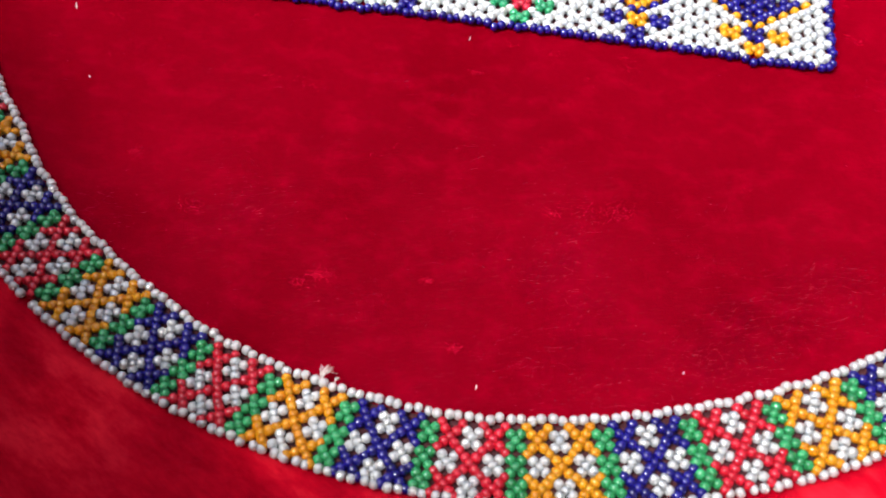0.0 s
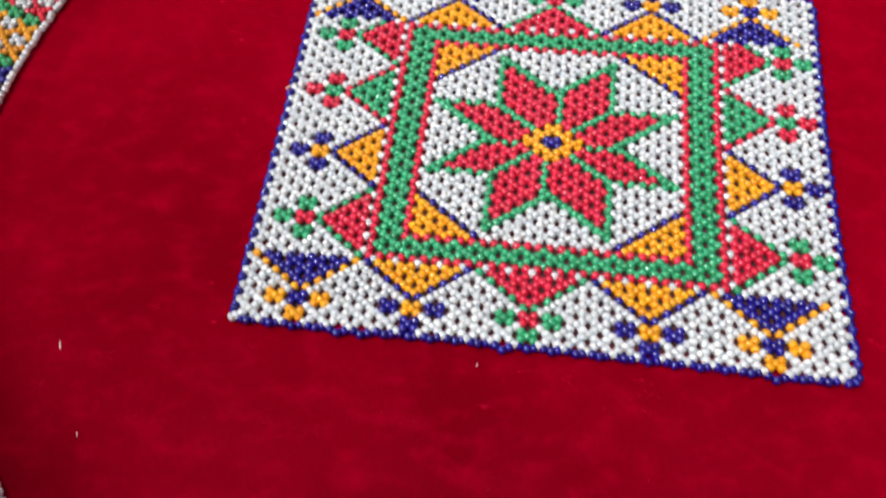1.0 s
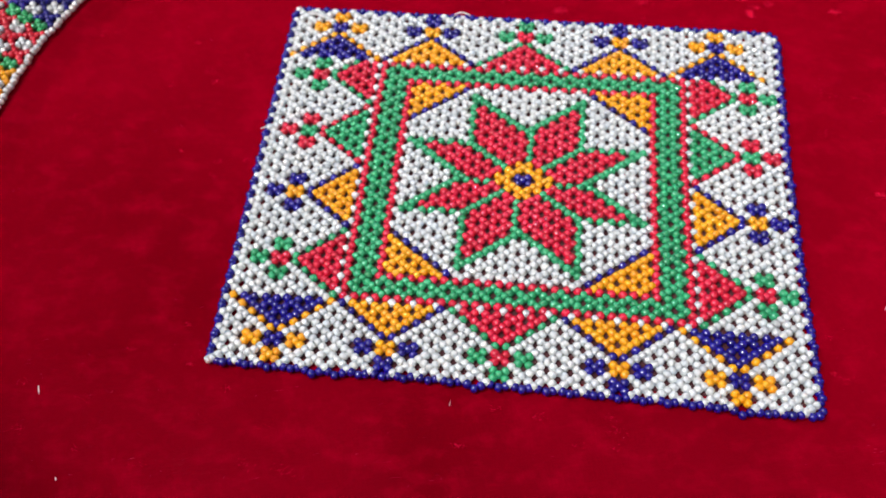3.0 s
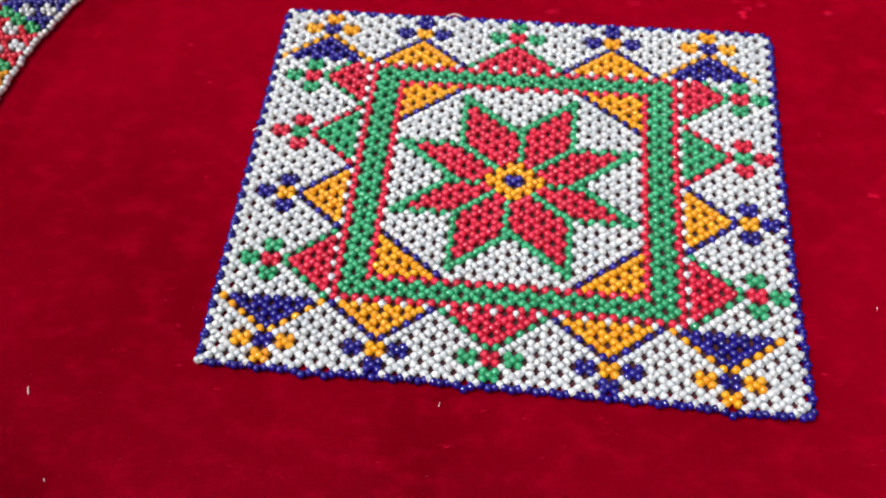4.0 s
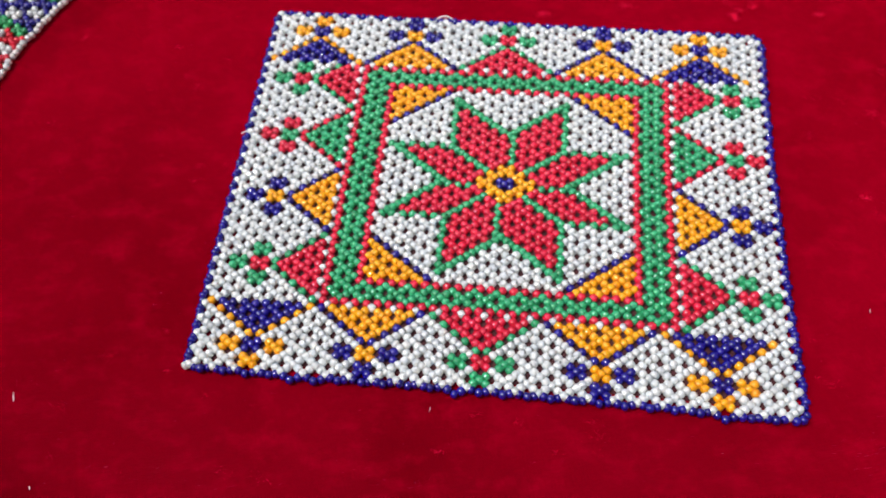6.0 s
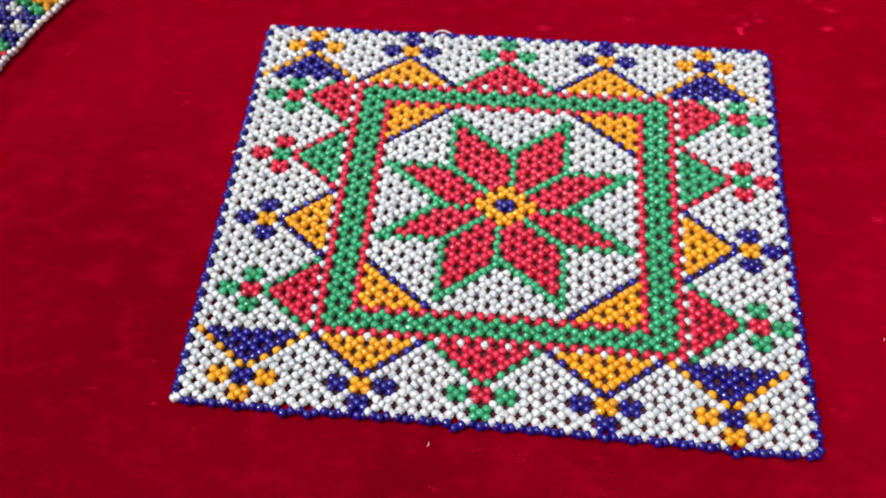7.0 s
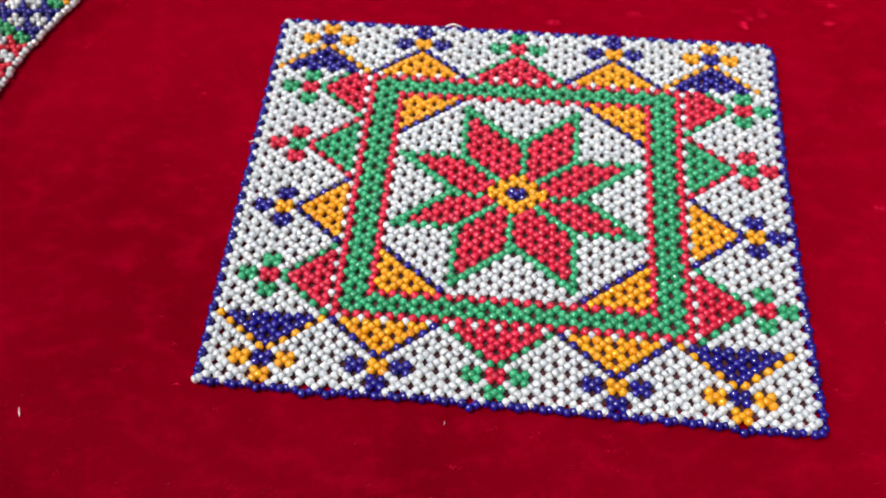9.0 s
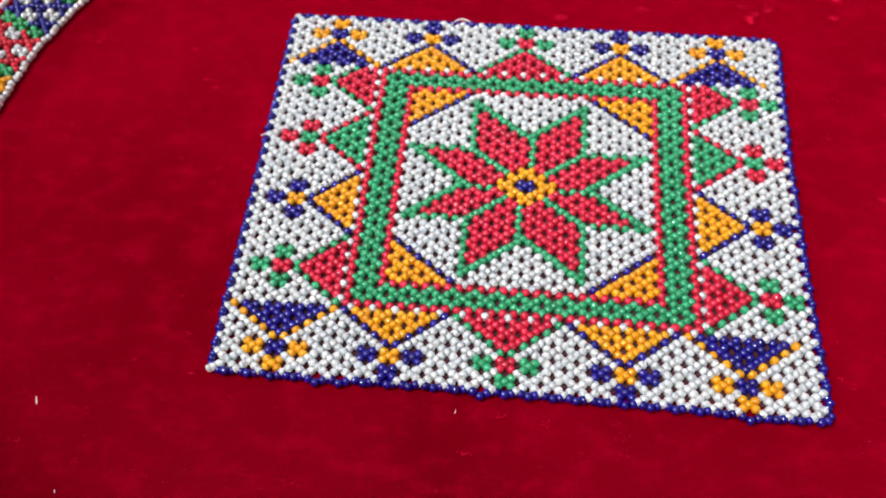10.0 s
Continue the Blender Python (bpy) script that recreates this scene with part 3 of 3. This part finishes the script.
def pile_tufts():
    """Spots where the pile stands up; the light it catches is put into the strands' colour."""
    bm = bmesh.new()
    r = random.Random(5)
    spots = [(18.6, -75.8, 1.5, 120), (14.0, -77.0, 1.8, 60), (8.3, -77.8, 0.7, 50), (-24.9, -94.0, 1.0, 150), (-27.5, -95.9, 1.1, 60), (-8.7, -92.4, 0.5, 60), (-2.7, -102.3, 0.7, 90),
             (-47.6, -85.8, 1.2, 70), (-59.9, -77.7, 0.8, 50), (46.4, 48.5, 0.45, 120), (46.3, 49.3, 0.4, 90), (46.6, 47.8, 0.35, 70), (47.6, 50.5, 0.7, 60), (50.5, 51.8, 0.7, 60), (64.5, 50.5, 0.6, 90), (5.2, 46.4, 1.0, 150), (23.0, 50.3, 0.9, 80), (45.2, 52.7, 0.8, 40),
             (67.6, 3.0, 0.6, 60), (71.7, 23.7, 0.8, 40), (66.0, 56.0, 0.9, 80), (60.0, 59.0, 1.5, 60), (4.8, -46.6, 0.7, 14), (16.9, -45.5, 0.6, 10), (-2.3, -45.8, 0.5, 10), (-7.8, -52.7, 0.5, 20)]
    spots += [(r.uniform(-95, 95), r.uniform(-98, 95), r.uniform(0.25, 1.1), r.randint(4, 16)) for _ in range(220)]
    for sx, sy, spread, count in spots:
        if abs(sx) < 54 and abs(sy) < 44 or math.hypot(sx, sy) > 104:
            continue
        for _ in range(2 * count if sy > -60 else int(1.4 * count) if count > 40 else count // 2):
            x, y = (sx + r.gauss(0, spread)) * U, (sy + r.gauss(0, spread * 0.6)) * U
            size = r.uniform(0.2, 0.55) * 0.001
            strand(bm, fibre_points(x, y, r.gauss(0.3, 0.6), size, r.uniform(-0.2, 0.2) * size, 0.0002, 3), r.uniform(0.012, 0.03) * 0.001, 3)
    return tagged(linked("raised_pile", bm, LIT_TUFT), "ruffled bright tufts of crimson velvet pile", "velvet pile", kind="stuff")


pile_tufts()


def frayed_thread():
    """The collar's thread end: a knot with two frayed tails by the inner string."""
    ob = tagged(new("frayed_thread"), "frayed white cotton thread end on the beaded collar", "thread")
    bx, by = -20.2 * U, -110.9 * U
    ob.location = (bx, by, velvet_z(bx, by) + BR * 1.6)
    r = random.Random(3)
    for name, dx, ang, count, ln in (("long_tail", 0.0, 1.75, 15, 2.7), ("short_tail", 1.9 * U, 1.5, 6, 1.1)):
        bm = bmesh.new()
        for _ in range(count):
            a, l = ang + r.gauss(0, 0.22), ln * U * r.uniform(0.7, 1.0)
            bend = r.gauss(-0.5, 0.3)
            pts = [Vector((dx + l * k * math.cos(a + bend * k), l * k * math.sin(a + bend * k), 0.0009 * math.sin(2.4 * k) + r.gauss(0, 0.00006))) for k in (0, 0.33, 0.66, 1.0)]
            strand(bm, pts, 0.04 * U, 4)
        tail = linked(name, bm, COTTON)
        tail.parent = ob
    return ob


frayed_thread()


def loose_thread(pts, rad):
    bm = bmesh.new()
    base = Vector(pts[0]) * U
    fine = []
    for i in range(13):
        k = i / 12 * (len(pts) - 1)
        j = min(int(k), len(pts) - 2)
        p0, p1, p2, p3 = (Vector(pts[max(0, min(len(pts) - 1, j + d))]) for d in (-1, 0, 1, 2))
        f = k - j
        fine.append(0.5 * (2 * p1 + (p2 - p0) * f + (2 * p0 - 5 * p1 + 4 * p2 - p3) * f * f + (3 * p1 - p0 - 3 * p2 + p3) * f ** 3) * U - base)
    strand(bm, fine, rad, 6)
    ob = linked("loose_thread", bm, COTTON)
    ob.location = base
    return tagged(ob, "loose white thread loop at the bead mat's edge", "thread", "thread ends of the bead mat")


loose_thread([(-18.3, 41.2, 1.0), (-17.2, 42.4, 1.5), (-15.6, 42.8, 1.6), (-14.0, 42.4, 1.0)], 0.15 * U)
loose_thread([(-50.0, 41.2, 1.0), (-49.6, 40.2, 1.9), (-47.7, 39.6, 2.0), (-45.8, 38.8, 1.9)], 0.10 * U)
loose_thread([(-51.8, 8.3, 1.2), (-52.8, 8.6, 1.4), (-53.8, 8.4, 0.9)], 0.10 * U)
